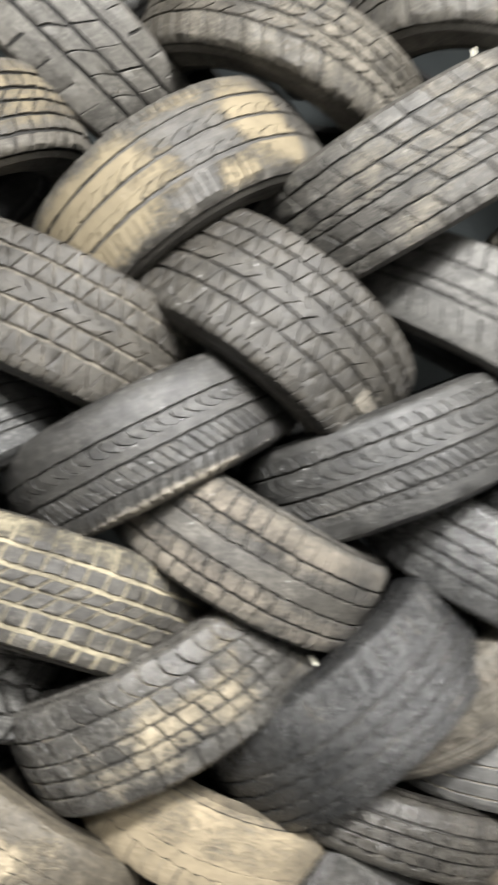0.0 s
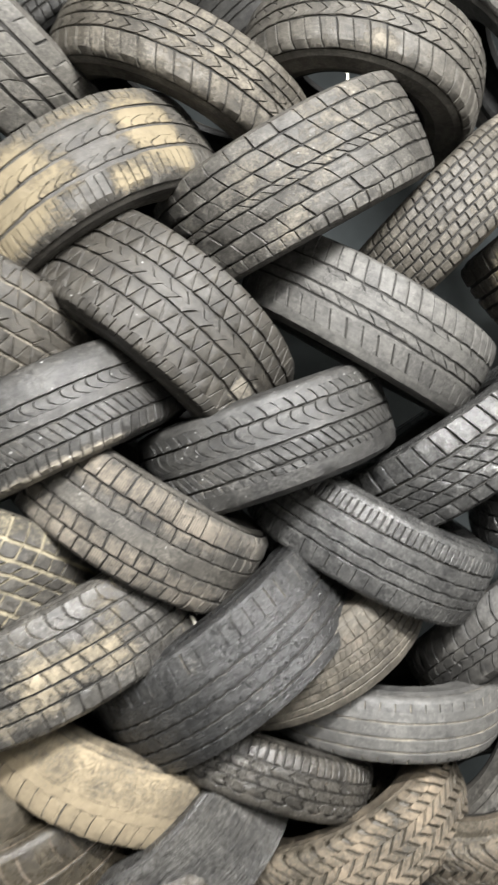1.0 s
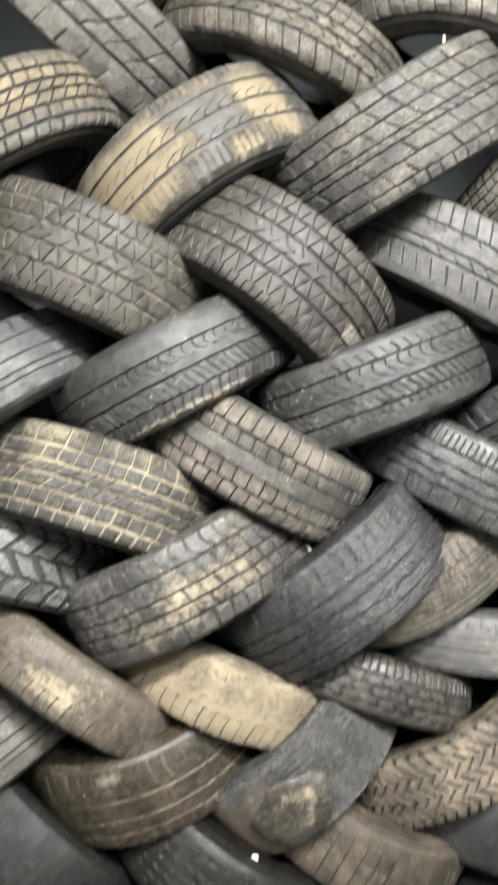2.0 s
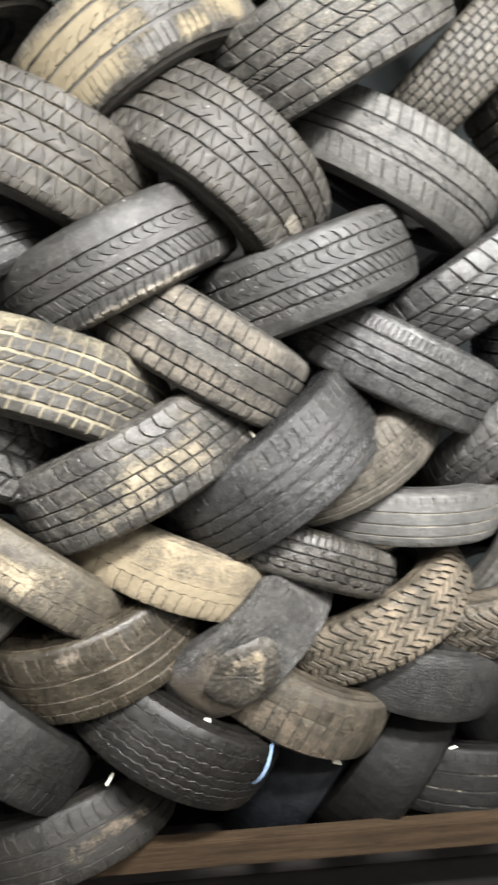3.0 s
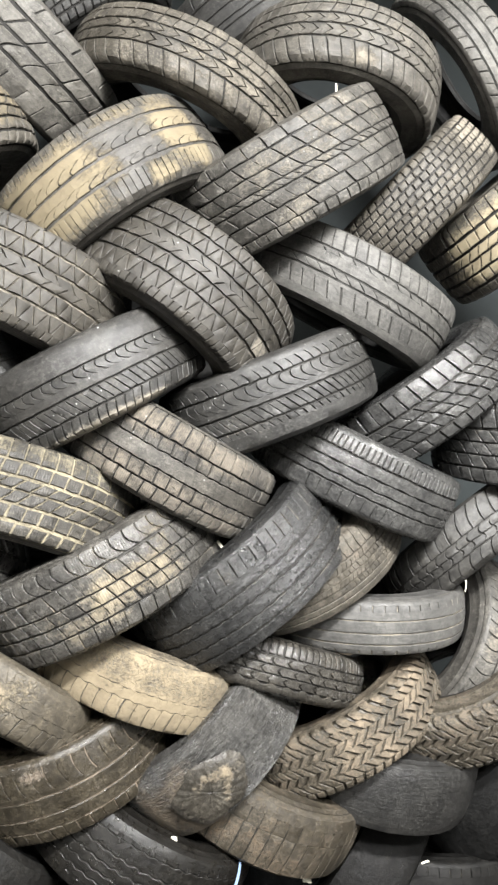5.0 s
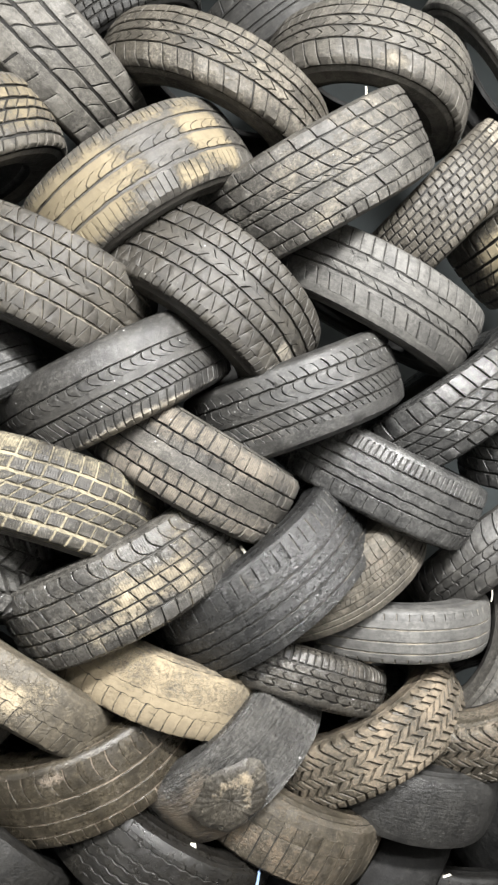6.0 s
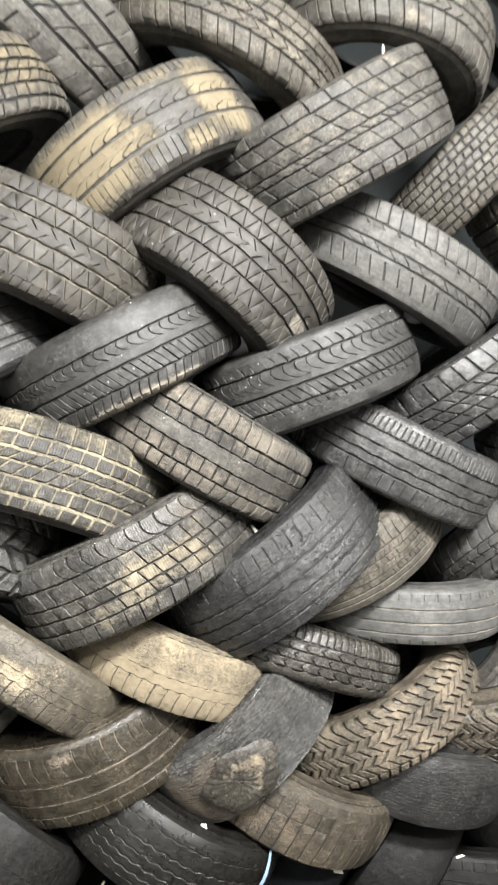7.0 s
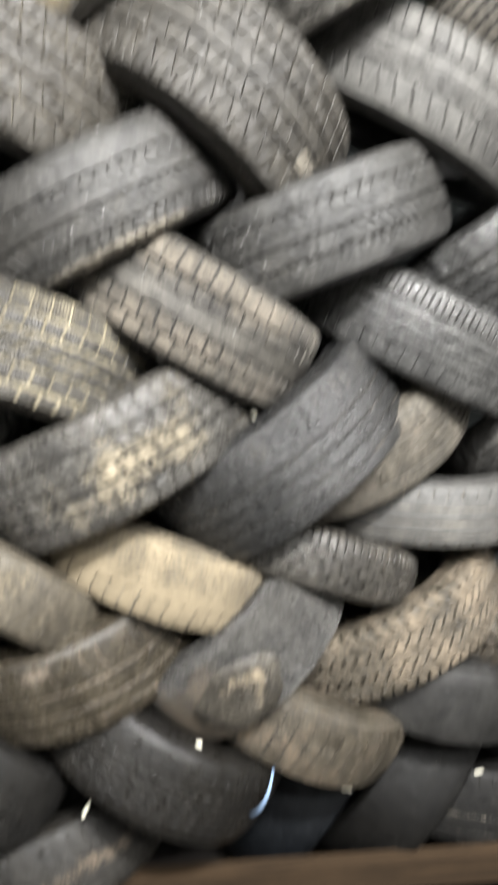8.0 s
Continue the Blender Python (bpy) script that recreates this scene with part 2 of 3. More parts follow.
def tread_row(radius, half, depth, wobble, drift, s0, s1, n, gap=0.08, shear=0.0, bend=0.0, off=0.0, zig=0.0, waves=1, vee=0.0, taper=0.0, tilt=0.0, ku=2, kv=3, chamfer=0.0012, low_join=False, high_join=False):
    """One row of tread blocks round the tyre, each with chamfered edges and walls down to the groove."""
    pitch = 2 * math.pi / n
    pa, pb = np.linspace(0, 1, ku + 1), np.linspace(0, 1, kv + 1)
    grid = [(a, b) for b in pb for a in pa]
    rim = [(a, 0.0) for a in pa] + [(1.0, b) for b in pb[1:]] + [(a, 1.0) for a in pa[::-1][1:]] + [(0.0, b) for b in pb[::-1][1:-1]]
    at = {(round(a, 5), round(b, 5)): i for i, (a, b) in enumerate(grid)}
    rim_on_grid = [at[(round(a, 5), round(b, 5))] for a, b in rim]
    m, g = len(rim), len(grid)
    block = [(j * (ku + 1) + i, j * (ku + 1) + i + 1, (j + 1) * (ku + 1) + i + 1, (j + 1) * (ku + 1) + i) for j in range(kv) for i in range(ku)]
    for i in range(m):
        j = (i + 1) % m
        block.append((rim_on_grid[j], rim_on_grid[i], g + i, g + j))
        block.append((g + j, g + i, g + m + i, g + m + j))
    a = np.array([p[0] for p in grid + rim + rim])
    b = np.array([p[1] for p in grid + rim + rim])
    ins = np.zeros(len(a))
    ins[:g] = 1
    low = np.zeros(len(a))
    low[g:g + m], low[g + m:] = 0.8, 1.0
    ea = chamfer / (pitch * radius * max(1 - gap, 0.1))
    eb = chamfer / ((s1 - s0) * half)
    a = np.where(ins > 0, ea + (1 - 2 * ea) * a, a) if gap > 0.001 else a
    flush = (np.isclose(b, 0) & low_join | np.isclose(b, 1) & high_join) & (a > 0.01) & (a < 0.99)
    e0, e1 = (0.0 if low_join else eb), (0.0 if high_join else eb)
    b = np.where(ins > 0, e0 + (1 - e0 - e1) * b, b)
    verts, faces, us, ss, edge, pick = [], [], [], [], [], []
    for k in range(n):
        f = gap / 2 + (1 - gap) * a
        wave = zig * np.sin(2 * math.pi * waves * f) if zig else 0.0
        s = s0 + (s1 - s0) * b + wave + tilt * (a - 0.5)
        lean = taper * (b - 0.5) * (1 - 2 * a) * (1 if k % 2 else -1)
        u = (k + off + f + lean + shear * (b - 0.5) + bend * (4 * (b - 0.5) ** 2 - 0.5) + vee * (np.abs(2 * b - 1) - 0.5)) * pitch
        if gap > 0:
            # worn blocks: each a little askew, with uneven corners
            u = u + random.uniform(-0.03, 0.03) * pitch + np.random.uniform(-0.018, 0.018, len(a)) * pitch * (low < 1)
            s = s + np.random.uniform(-0.010, 0.010, len(a)) * (low < 1) * ~flush
        s = s + drift(u)
        r, z = outer(s, radius, half)
        step = random.uniform(-0.0008, 0.0006) * (gap > 0) + 0.0006 * np.sin(41 * u + 9 * s) * np.sin(23 * u - 13 * s)
        r = r + step - np.where((low == 0.8) & ~flush, chamfer, 0) - np.where(low == 1.0, depth + 0.0015, 0)
        z = z - np.sign(s) * np.clip((np.abs(s) - 0.97) / 0.15, 0, 1) * np.where(low == 1.0, depth * 0.8, 0)
        r = r * (1 + wobble(u))
        verts.append(np.stack([r * np.cos(u), r * np.sin(u), z], 1))
        faces += [tuple(i + k * len(a) for i in q) for q in block]
        # the rib runs on under the cut to the next block
        here, there = k * len(a) + g + m, (k + 1) % n * len(a) + g + m
        faces.append((here + ku, there, there + 2 * ku + kv, here + ku + kv))
        us.append(u), ss.append(s), edge.append(np.where(low > 0, random.uniform(0.35, 1.35), 0.0))
        pick.append(np.full(len(a), random.random() if gap > 0 else 0.5))
    return np.concatenate(verts), faces, np.concatenate(us), np.concatenate(ss), np.concatenate(edge), np.concatenate(pick)


def tyre(place, spin, lean, radius, width, rows, mat, label, depth=0.006, patches=(), soil=0.0, groove=0.0, edge=0.15, damp=0.45, group="laced stack of tyres"):
    """A bare tyre. spin, lean: where its axle points (degrees from +x towards up, and away)."""
    sp, le = radians(spin), radians(lean)
    axle = Vector((math.cos(sp) * math.cos(le), math.sin(le), math.sin(sp) * math.cos(le)))
    face = Vector((0, -1, 0))
    face = (face - axle * face.dot(axle)).normalized()
    m = Matrix((face, axle.cross(face), axle)).transposed().to_4x4()
    m.translation = place
    ob = tagged(new("tyre"), label, "tyre", group)
    ob.matrix_world = m
    half = width / 2
    p1, p2, amp = random.uniform(0, 6), random.uniform(0, 6), random.uniform(0.002, 0.006)

    def wobble(u):
        return amp * np.sin(2 * u + p1) + 0.4 * amp * np.sin(5 * u + p2)

    def drift(u):
        return 0.007 * np.sin(17 * u + p1) * np.sin(7 * u + p2) + 0.005 * np.sin(43 * u + 2 * p2)

    # groove floor, the band that the blocks stand on
    s = np.linspace(-1.22, 1.22, 25)
    r, z = outer(s, radius, half, depth)
    v, f, u = ring(list(zip(r, z)), 144, wobble)
    tread = mesh_part("tread", v, [q[::-1] for q in f], mat if groove > 0 else GROOVE, ob, soil=np.maximum(groove, damp * soil_of(u, np.tile(s, 144), patches, soil)))
    for spec in rows:
        low_join = any(abs(other["s1"] - spec["s0"]) < 0.006 for other in rows)
        high_join = any(abs(other["s0"] - spec["s1"]) < 0.006 for other in rows)
        v, f, u, ss, e, pick = tread_row(radius, half, depth, wobble, drift, low_join=low_join, high_join=high_join, **spec)
        mesh_part("tread_rib", v, f, mat, tread, soil=np.maximum(soil_of(u, ss, patches, soil) * (1 - 0.5 * np.minimum(e, 1)), edge * e), angle=35, along=((u + math.pi) % (2 * math.pi) - math.pi) * radius, sipe=u * radius if 0 < spec["gap"] < 0.2 else None, pick=pick)
    for side in (1, -1):
        zs = side
        prof = [(radius - 0.0295, half + 0.0050), (radius - 0.036, half + 0.0078), (radius - 0.040, half + 0.0084), (radius - 0.042, half + 0.0100), (radius - 0.047, half + 0.0100),
                (radius - 0.049, half + 0.0090), (radius - 0.066, half + 0.0100), (radius - 0.085, half + 0.0075), (radius - 0.088, half + 0.0080), (radius - 0.091, half + 0.0062),
                (radius - 0.105, half + 0.0010), (radius - 0.116, half - 0.0050)]
        v, f, u = ring([(a, zs * b) for a, b in prof], 96, wobble)
        wall = mesh_part("sidewall", v, f if side < 0 else [q[::-1] for q in f], mat, ob, soil=np.maximum(soil_of(u, np.full(len(u), side * 1.15), patches, soil) - 0.05, 0))
        prof = [(radius - 0.115, half - 0.0040), (radius - 0.121, half - 0.008), (radius - 0.127, half - 0.011), (radius - 0.129, half - 0.018), (radius - 0.127, half - 0.024), (radius - 0.118, half - 0.024)]
        v, f, u = ring([(a, zs * b) for a, b in prof], 96, wobble)
        mesh_part("bead", v, f if side < 0 else [q[::-1] for q in f], LINER, wall, soil=np.zeros(len(u)))
    prof = [(radius - 0.119, half - 0.0235), (radius - 0.09, half - 0.008), (radius - 0.06, half + 0.001), (radius - 0.036, half - 0.008), (radius - 0.027, half - 0.03), (radius - 0.024, 0)]
    prof = prof + [(a, -b) for a, b in prof[::-1][1:]]
    v, f, u = ring(prof, 72, wobble)
    mesh_part("inner_liner", v, f, LINER, ob, soil=np.zeros(len(u)))
    return ob


def row(s0, s1, n, gap=0.08, **more):
    return dict(s0=s0, s1=s1, n=n, gap=gap, **more)


# tread patterns, rows from the lower shoulder to the upper one
DIAMOND = [row(-1.13, -0.84, 96, 0.10, shear=0.3), row(-0.838, -0.50, 96, 0.10, taper=0.78, off=0.2), row(-0.44, -0.12, 96, 0.10, taper=0.72), row(-0.065, 0.10, 48, 0.05, shear=0.45), row(0.102, 0.265, 48, 0.05, shear=-0.45, off=0.5),
           row(0.32, 0.62, 96, 0.10, taper=0.74, off=0.5), row(0.675, 0.94, 96, 0.09, taper=0.5), row(0.942, 1.13, 48, 0.09, shear=0.2)]
ARROW = [row(-1.13, -0.42, 52, 0.09, shear=-0.5, off=0.26, kv=4), row(-0.36, -0.02, 52, 0.08, vee=-0.55, off=0.1, kv=4), row(0.04, 0.32, 52, 0.08, vee=-0.5, off=0.4, kv=4), row(0.38, 0.68, 52, 0.07, shear=0.3, off=0.1), row(0.72, 1.13, 52, 0.07, shear=0.1, off=0.3)]
BIG_BLOCK = [row(-1.13, -0.80, 60, 0.10, shear=-0.1, off=0.1), row(-0.765, -0.46, 36, 0.06, shear=-0.3), row(-0.42, -0.12, 36, 0.06, shear=-0.4, off=0.3), row(-0.08, 0.06, 72, 0.12, shear=-0.8), row(0.095, 0.38, 36, 0.06, shear=-0.45, off=0.1), row(0.42, 0.72, 36, 0.06, shear=-0.4, off=0.6), row(0.76, 1.13, 36, 0.06, shear=-0.2, off=0.2)]
CURVED = [row(-1.13, -0.66, 84, 0.10, shear=0.35, bend=0.15), row(-0.61, -0.20, 96, 0.10, shear=-1.2, kv=4), row(-0.15, 0.055, 48, 0.0), row(0.06, 0.36, 72, 0.08, shear=-0.7, bend=0.5, kv=7), row(0.39, 1.13, 48, 0.0)]
CUT_CURVED = [row(-1.13, -0.64, 48, 0.0), row(-0.637, -0.48, 84, 0.11, shear=-0.4), row(-0.42, -0.06, 84, 0.13, shear=-1.2, kv=4), row(0.0, 0.138, 48, 0.0), row(0.142, 0.53, 64, 0.09, shear=-0.9, bend=0.5, kv=7), row(0.58, 0.84, 66, 0.08, shear=-0.5, bend=-0.1), row(0.843, 1.13, 48, 0.0)]
WINTER = [row(-1.12, -0.66, 56, 0.10, shear=0.05, off=0.9), row(-0.61, -0.27, 56, 0.12, shear=-0.1, off=0.4), row(-0.235, 0.16, 56, 0.0, zig=0.012, ku=4), row(0.195, 0.50, 56, 0.12, shear=-0.1, off=0.53), row(0.55, 1.10, 56, 0.10, shear=0.05, off=0.03)]
BRICK = [row(-1.10, -0.78, 54, 0.14, shear=0.2), row(-0.69, -0.42, 54, 0.13, off=0.4, shear=0.1), row(-0.35, -0.10, 54, 0.14, shear=0.6, off=0.1), row(-0.04, 0.17, 54, 0.14, off=0.6, shear=0.6), row(0.25, 0.52, 54, 0.12, shear=0.1, off=0.3), row(0.60, 1.10, 54, 0.10, off=0.41)]
FINE = [row(-1.12, -0.80, 76, 0.16, shear=0.2), row(-0.73, -0.52, 76, 0.15, shear=0.12), row(-0.46, -0.25, 76, 0.15, shear=0.12, off=0.50), row(-0.19, 0.01, 76, 0.15, shear=0.12, off=0.05), row(0.07, 0.27, 76, 0.15, shear=0.12, off=0.60),
        row(0.33, 0.53, 76, 0.15, shear=0.12, off=0.15), row(0.59, 0.78, 76, 0.15, shear=0.12), row(0.84, 1.12, 76, 0.16, shear=0.2, off=0.4)]
SIPED_RIBS = [row(-1.13, -0.90, 48, 0.0), row(-0.898, -0.52, 60, 0.04), row(-0.518, -0.485, 48, 0.0), row(-0.44, -0.21, 30, 0.0, zig=0.010, ku=6), row(-0.17, 0.11, 30, 0.0, zig=0.014, ku=6), row(0.15, 0.47, 30, 0.0, zig=0.010, ku=6, off=0.4), row(0.53, 0.90, 120, 0.20, shear=0.1), row(0.903, 1.13, 48, 0.0)]
TOURING = [row(-1.13, -0.78, 48, 0.0), row(-0.778, -0.36, 52, 0.10, shear=-0.45), row(-0.358, -0.27, 48, 0.0), row(-0.215, -0.02, 50, 0.07, shear=-0.7), row(0.035, 0.33, 48, 0.0), row(0.332, 0.445, 46, 0.08, shear=-0.3), row(0.495, 1.02, 60, 0.09, shear=-0.5), row(1.022, 1.13, 48, 0.0)]
LEANING = [row(-1.13, -0.96, 33, 0.0), row(-0.958, -0.58, 33, 0.07, shear=0.15, off=0.4), row(-0.578, -0.37, 33, 0.0), row(-0.29, 0.06, 33, 0.08, shear=0.6, bend=0.1, kv=4), row(0.14, 0.53, 33, 0.07, shear=0.5, off=0.6, kv=4), row(0.61, 0.75, 33, 0.0), row(0.752, 1.0, 33, 0.07, shear=0.2), row(1.002, 1.13, 33, 0.0)]
STREET = [row(-1.13, -0.52, 112, 0.06, shear=0.05, chamfer=0.0008), row(-0.518, -0.46, 48, 0.0), row(-0.39, -0.20, 56, 0.07, shear=0.8, bend=0.35, off=0.8, kv=5), row(-0.198, 0.03, 48, 0.0), row(0.09, 0.30, 56, 0.07, shear=0.8, bend=0.35, off=0.3, kv=5), row(0.302, 0.50, 48, 0.0), row(0.56, 0.75, 48, 0.0), row(0.752, 1.13, 110, 0.07, chamfer=0.0008)]
HERRINGBONE = [row(-1.18, -0.78, 66, 0.24, shear=0.3, chamfer=0.002)]
for k in range(5):
    # short slanted bars, every other file leaning the other way and set on by half a bar
    HERRINGBONE.append(row(-0.76 + 0.31 * k, -0.44 + 0.31 * k, 60, 0.27, shear=0.85 if k % 2 else -0.85, off=0.5 * (k % 2) + 0.1 * k, chamfer=0.0014, kv=4))
HERRINGBONE.append(row(0.80, 1.22, 50, 0.30, shear=-0.4, bend=0.25, off=0.25, chamfer=0.002, kv=4))
LUGS = [row(-1.18, -0.56, 34, 0.30, shear=0.4, bend=0.2, chamfer=0.002), row(-0.48, -0.02, 34, 0.26, shear=-0.6, off=0.3, zig=0.03, ku=4, chamfer=0.002), row(0.05, 0.50, 34, 0.26, shear=0.6, off=0.1, zig=0.03, ku=4, chamfer=0.002), row(0.56, 1.18, 34, 0.30, shear=-0.4, bend=0.2, chamfer=0.002)]
WAVY = [row(-1.13, -0.52, 50, 0.09, shear=0.5, bend=0.2, zig=0.01), row(-0.49, -0.22, 50, 0.10, shear=0.3, bend=-0.2, zig=0.03), row(-0.19, 0.10, 50, 0.10, shear=0.3, bend=0.2, zig=0.03), row(0.13, 0.98, 50, 0.09, shear=0.7, bend=0.2, kv=5), row(0.983, 1.13, 50, 0.0)]
WORN = [row(-1.14, -0.60, 48, 0.0), row(-0.56, -0.40, 48, 0.0), row(-0.36, -0.04, 48, 0.0), row(0.0, 0.43, 48, 0.0), row(0.47, 0.55, 45, 0.0), row(0.552, 0.95, 45, 0.07, shear=0.1, off=0.38), row(0.953, 1.14, 48, 0.0)]
GROOVED = [row(-1.14, -1.02, 56, 0.0), row(-1.018, -0.84, 56, 0.10), row(-0.838, -0.65, 48, 0.0), row(-0.59, -0.21, 48, 0.0), row(-0.15, 0.28, 48, 0.0), row(0.34, 0.66, 48, 0.0), row(0.662, 0.90, 56, 0.07), row(0.902, 1.14, 48, 0.0)]
NOTCH_TOP = [row(-1.14, -1.0, 48, 0.0), row(-0.998, -0.64, 51, 0.09, shear=0.35), row(-0.56, -0.23, 48, 0.0), row(-0.15, 0.22, 48, 0.0), row(0.30, 0.34, 48, 0.0), row(0.342, 0.95, 51, 0.09, shear=0.15, bend=0.2, off=0.1, kv=4), row(0.953, 1.14, 48, 0.0)]
MUD_BLOCK = [row(-1.13, -0.60, 52, 0.09, shear=0.15), row(-0.55, -0.27, 52, 0.08, shear=-0.2, off=0.3), row(-0.22, 0.05, 52, 0.08, shear=-0.3), row(0.095, 0.50, 52, 0.06, shear=-0.4, off=0.4), row(0.55, 0.98, 54, 0.09, shear=-0.55, bend=0.3, off=0.47, kv=5), row(0.985, 1.13, 48, 0.0)]
SLANTED = [row(-1.13, -0.66, 46, 0.10, shear=-0.3), row(-0.60, -0.32, 46, 0.11, shear=-0.5), row(-0.27, 0.0, 46, 0.12, shear=-0.6, off=0.3), row(0.05, 0.32, 46, 0.12, shear=-0.6, off=0.6), row(0.40, 1.0, 44, 0.12, shear=-0.3), row(1.005, 1.13, 48, 0.0)]
CRACKED = [row(-1.14, -0.31, 60, 0.06, shear=0.05, bend=0.12, zig=0.022, ku=6, kv=6, chamfer=0.0008), row(-0.296, 0.04, 60, 0.0, zig=0.022, ku=6, chamfer=0.0008), row(0.050, 1.14, 60, 0.0, zig=0.010, ku=4, kv=8, chamfer=0.0008)]
CUT_RIM = [row(-1.14, -1.02, 48, 0.0), row(-1.018, -0.66, 58, 0.08, shear=-0.2, off=0.92), row(-0.62, -0.30, 48, 0.0), row(-0.26, 0.17, 48, 0.0), row(0.21, 0.32, 48, 0.0), row(0.322, 0.90, 54, 0.06, shear=-0.28, bend=0.15, off=0.07, kv=5), row(0.903, 1.14, 48, 0.0)]
HONEYCOMB = [row(-1.12, -0.72, 44, 0.0, zig=0.06, ku=6), row(-0.66, -0.34, 44, 0.10, vee=0.26, kv=4), row(-0.28, 0.04, 44, 0.10, vee=0.26, off=0.5, kv=4), row(0.10, 0.42, 44, 0.10, vee=0.26, kv=4), row(0.50, 1.12, 96, 0.24, shear=0.1)]
SIPED = [row(-1.14, -0.74, 48, 0.0), row(-0.70, -0.52, 48, 0.0), row(-0.48, -0.28, 130, 0.07, off=0.5, shear=-0.3, chamfer=0.0005), row(-0.25, -0.05, 140, 0.07, shear=0.4, chamfer=0.0005), row(-0.02, 0.18, 120, 0.07, shear=-0.3, chamfer=0.0005), row(0.21, 0.44, 130, 0.07, off=0.5, shear=0.4, chamfer=0.0005), row(0.47, 1.14, 76, 0.07, shear=0.2, bend=0.2, zig=0.02)]
STRIPED = [row(-1.14, -0.75, 48, 0.0), row(-0.70, -0.45, 60, 0.0, zig=0.012, ku=4), row(-0.40, -0.13, 60, 0.0, zig=0.012, ku=4), row(-0.08, 0.19, 60, 0.0, zig=0.012, ku=4), row(0.24, 0.50, 48, 0.0), row(0.503, 0.93, 66, 0.06, shear=0.15), row(0.933, 1.14, 48, 0.0)]
SLICK = [row(-1.14, 1.14, 48, 0.0, kv=16)]
LINED = [row(-1.14, 0.16, 54, 0.085, shear=0.1, kv=6, chamfer=0.0006), row(0.175, 0.62, 54, 0.075, off=0.1, chamfer=0.0006), row(0.624, 1.14, 44, 0.0)]
NOTCHED = [row(-1.13, -0.74, 48, 0.0), row(-0.76, -0.535, 58, 0.0, zig=0.022, ku=8), row(-0.49, -0.295, 58, 0.0, zig=0.022, ku=8), row(-0.25, -0.035, 58, 0.0, zig=0.022, ku=8), row(0.01, 0.255, 58, 0.0, zig=0.022, ku=8), row(0.30, 0.66, 58, 0.0, zig=0.022, ku=8), row(0.685, 0.79, 62, 0.10), row(0.793, 1.13, 48, 0.0)]

TAN, BROWN, OCHRE = (0.31, 0.262, 0.182), (0.19, 0.15, 0.11), (0.215, 0.176, 0.11)

# top of the stack
tyre((0.310, 2.000, 3.070), 122.0, 0.0, 0.305, 0.170, WORN, rubber(0.8), "dark worn tyre wedged at the back near the top", 0.004)
tyre((-0.240, 1.980, 3.000), 122.0, 0.0, 0.305, 0.170, FINE, rubber(0.8), "dark block-tread tyre wedged at the back near the top", 0.006)
tyre((0.944, 1.881, 2.894), 36.4, -8.4, 0.307, 0.120, NOTCH_TOP, rubber(1.5, 0.1, 0.8), "dusty pale grey worn tyre leaning at the top of the stack", 0.003)
tyre((0.067, 1.721, 2.703), 67.9, 4.4, 0.332, 0.150, ARROW, rubber(0.9, 0.5, 0.7, wear=0.95), "dusty brown-grey tyre with arrow-shaped tread blocks", 0.0045, [(25, -0.2, 24, 0.9, 0.40), (-20, -0.9, 30, 0.3, 0.35)], 0.26, edge=0.2)
tyre((0.487, 1.691, 2.759), 76.9, 9.6, 0.295, 0.166, ARROW, rubber(1.15, 0.3, 0.65), "dusty grey tyre with arrow-shaped tread, arched over a gap", 0.0045, [(10, -0.9, 30, 0.4, 0.3), (0, -0.78, 6, 0.22, 0.75)], 0.22, edge=0.2)
tyre((-0.398, 1.680, 2.828), 46.7, -8.1, 0.311, 0.199, LEANING, rubber(1.35, 0.2, 0.75), "pale grey dusty tyre leaning steeply, thin slanted cuts", 0.003, soil=0.10)
tyre((-0.607, 1.546, 2.463), 119.2, -2.8, 0.305, 0.169, BRICK, rubber(1.1, 0.4, 0.6, OCHRE), "block-tread tyre caked with ochre soil on its ribs", 0.006, [(40, 0.1, 60, 0.8, 0.58)], 0.1, damp=0.1)
tyre((-0.129, 1.626, 2.405), 123.5, 7.8, 0.323, 0.204, STREET, rubber(0.9, 0.3, 0.5, OCHRE), "road tyre half covered with dried yellow-tan mud", 0.004, [(-33, -0.05, 33, 0.95, 1.0), (40, -0.1, 13, 0.95, 0.85), (22, -0.75, 9, 0.3, 0.75), (-4, -0.2, 12, 0.45, 0.6), (14, 0.8, 12, 0.2, 0.45)], 0.18, groove=0.1, edge=0.12, damp=0.2)
tyre((0.328, 1.599, 2.489), 120.6, -5.4, 0.313, 0.217, BIG_BLOCK, rubber(0.8, 0.2, 0.65, flecks=0.4, wear=0.95), "wide dusty grey tyre with large slanted tread blocks", 0.0042, [(-28, 0.3, 16, 0.5, 0.36)], 0.24, edge=0.3)
tyre((0.710, 1.737, 2.439), 136.4, 5.3, 0.310, 0.164, FINE, rubber(0.95, 0.5, 0.55), "brown-grey tyre with rows of small tread blocks", 0.0045, [(44, 0.2, 18, 1.0, 0.7)], 0.16)
tyre((1.102, 1.762, 2.470), 130.9, 5.9, 0.313, 0.225, BRICK, rubber(1.1, 0.4, 0.55, (0.42, 0.355, 0.235)), "block-tread tyre with tan soil on its blocks", 0.006, [(-40, 0.0, 40, 0.8, 0.95)], 0.2, damp=0.1)
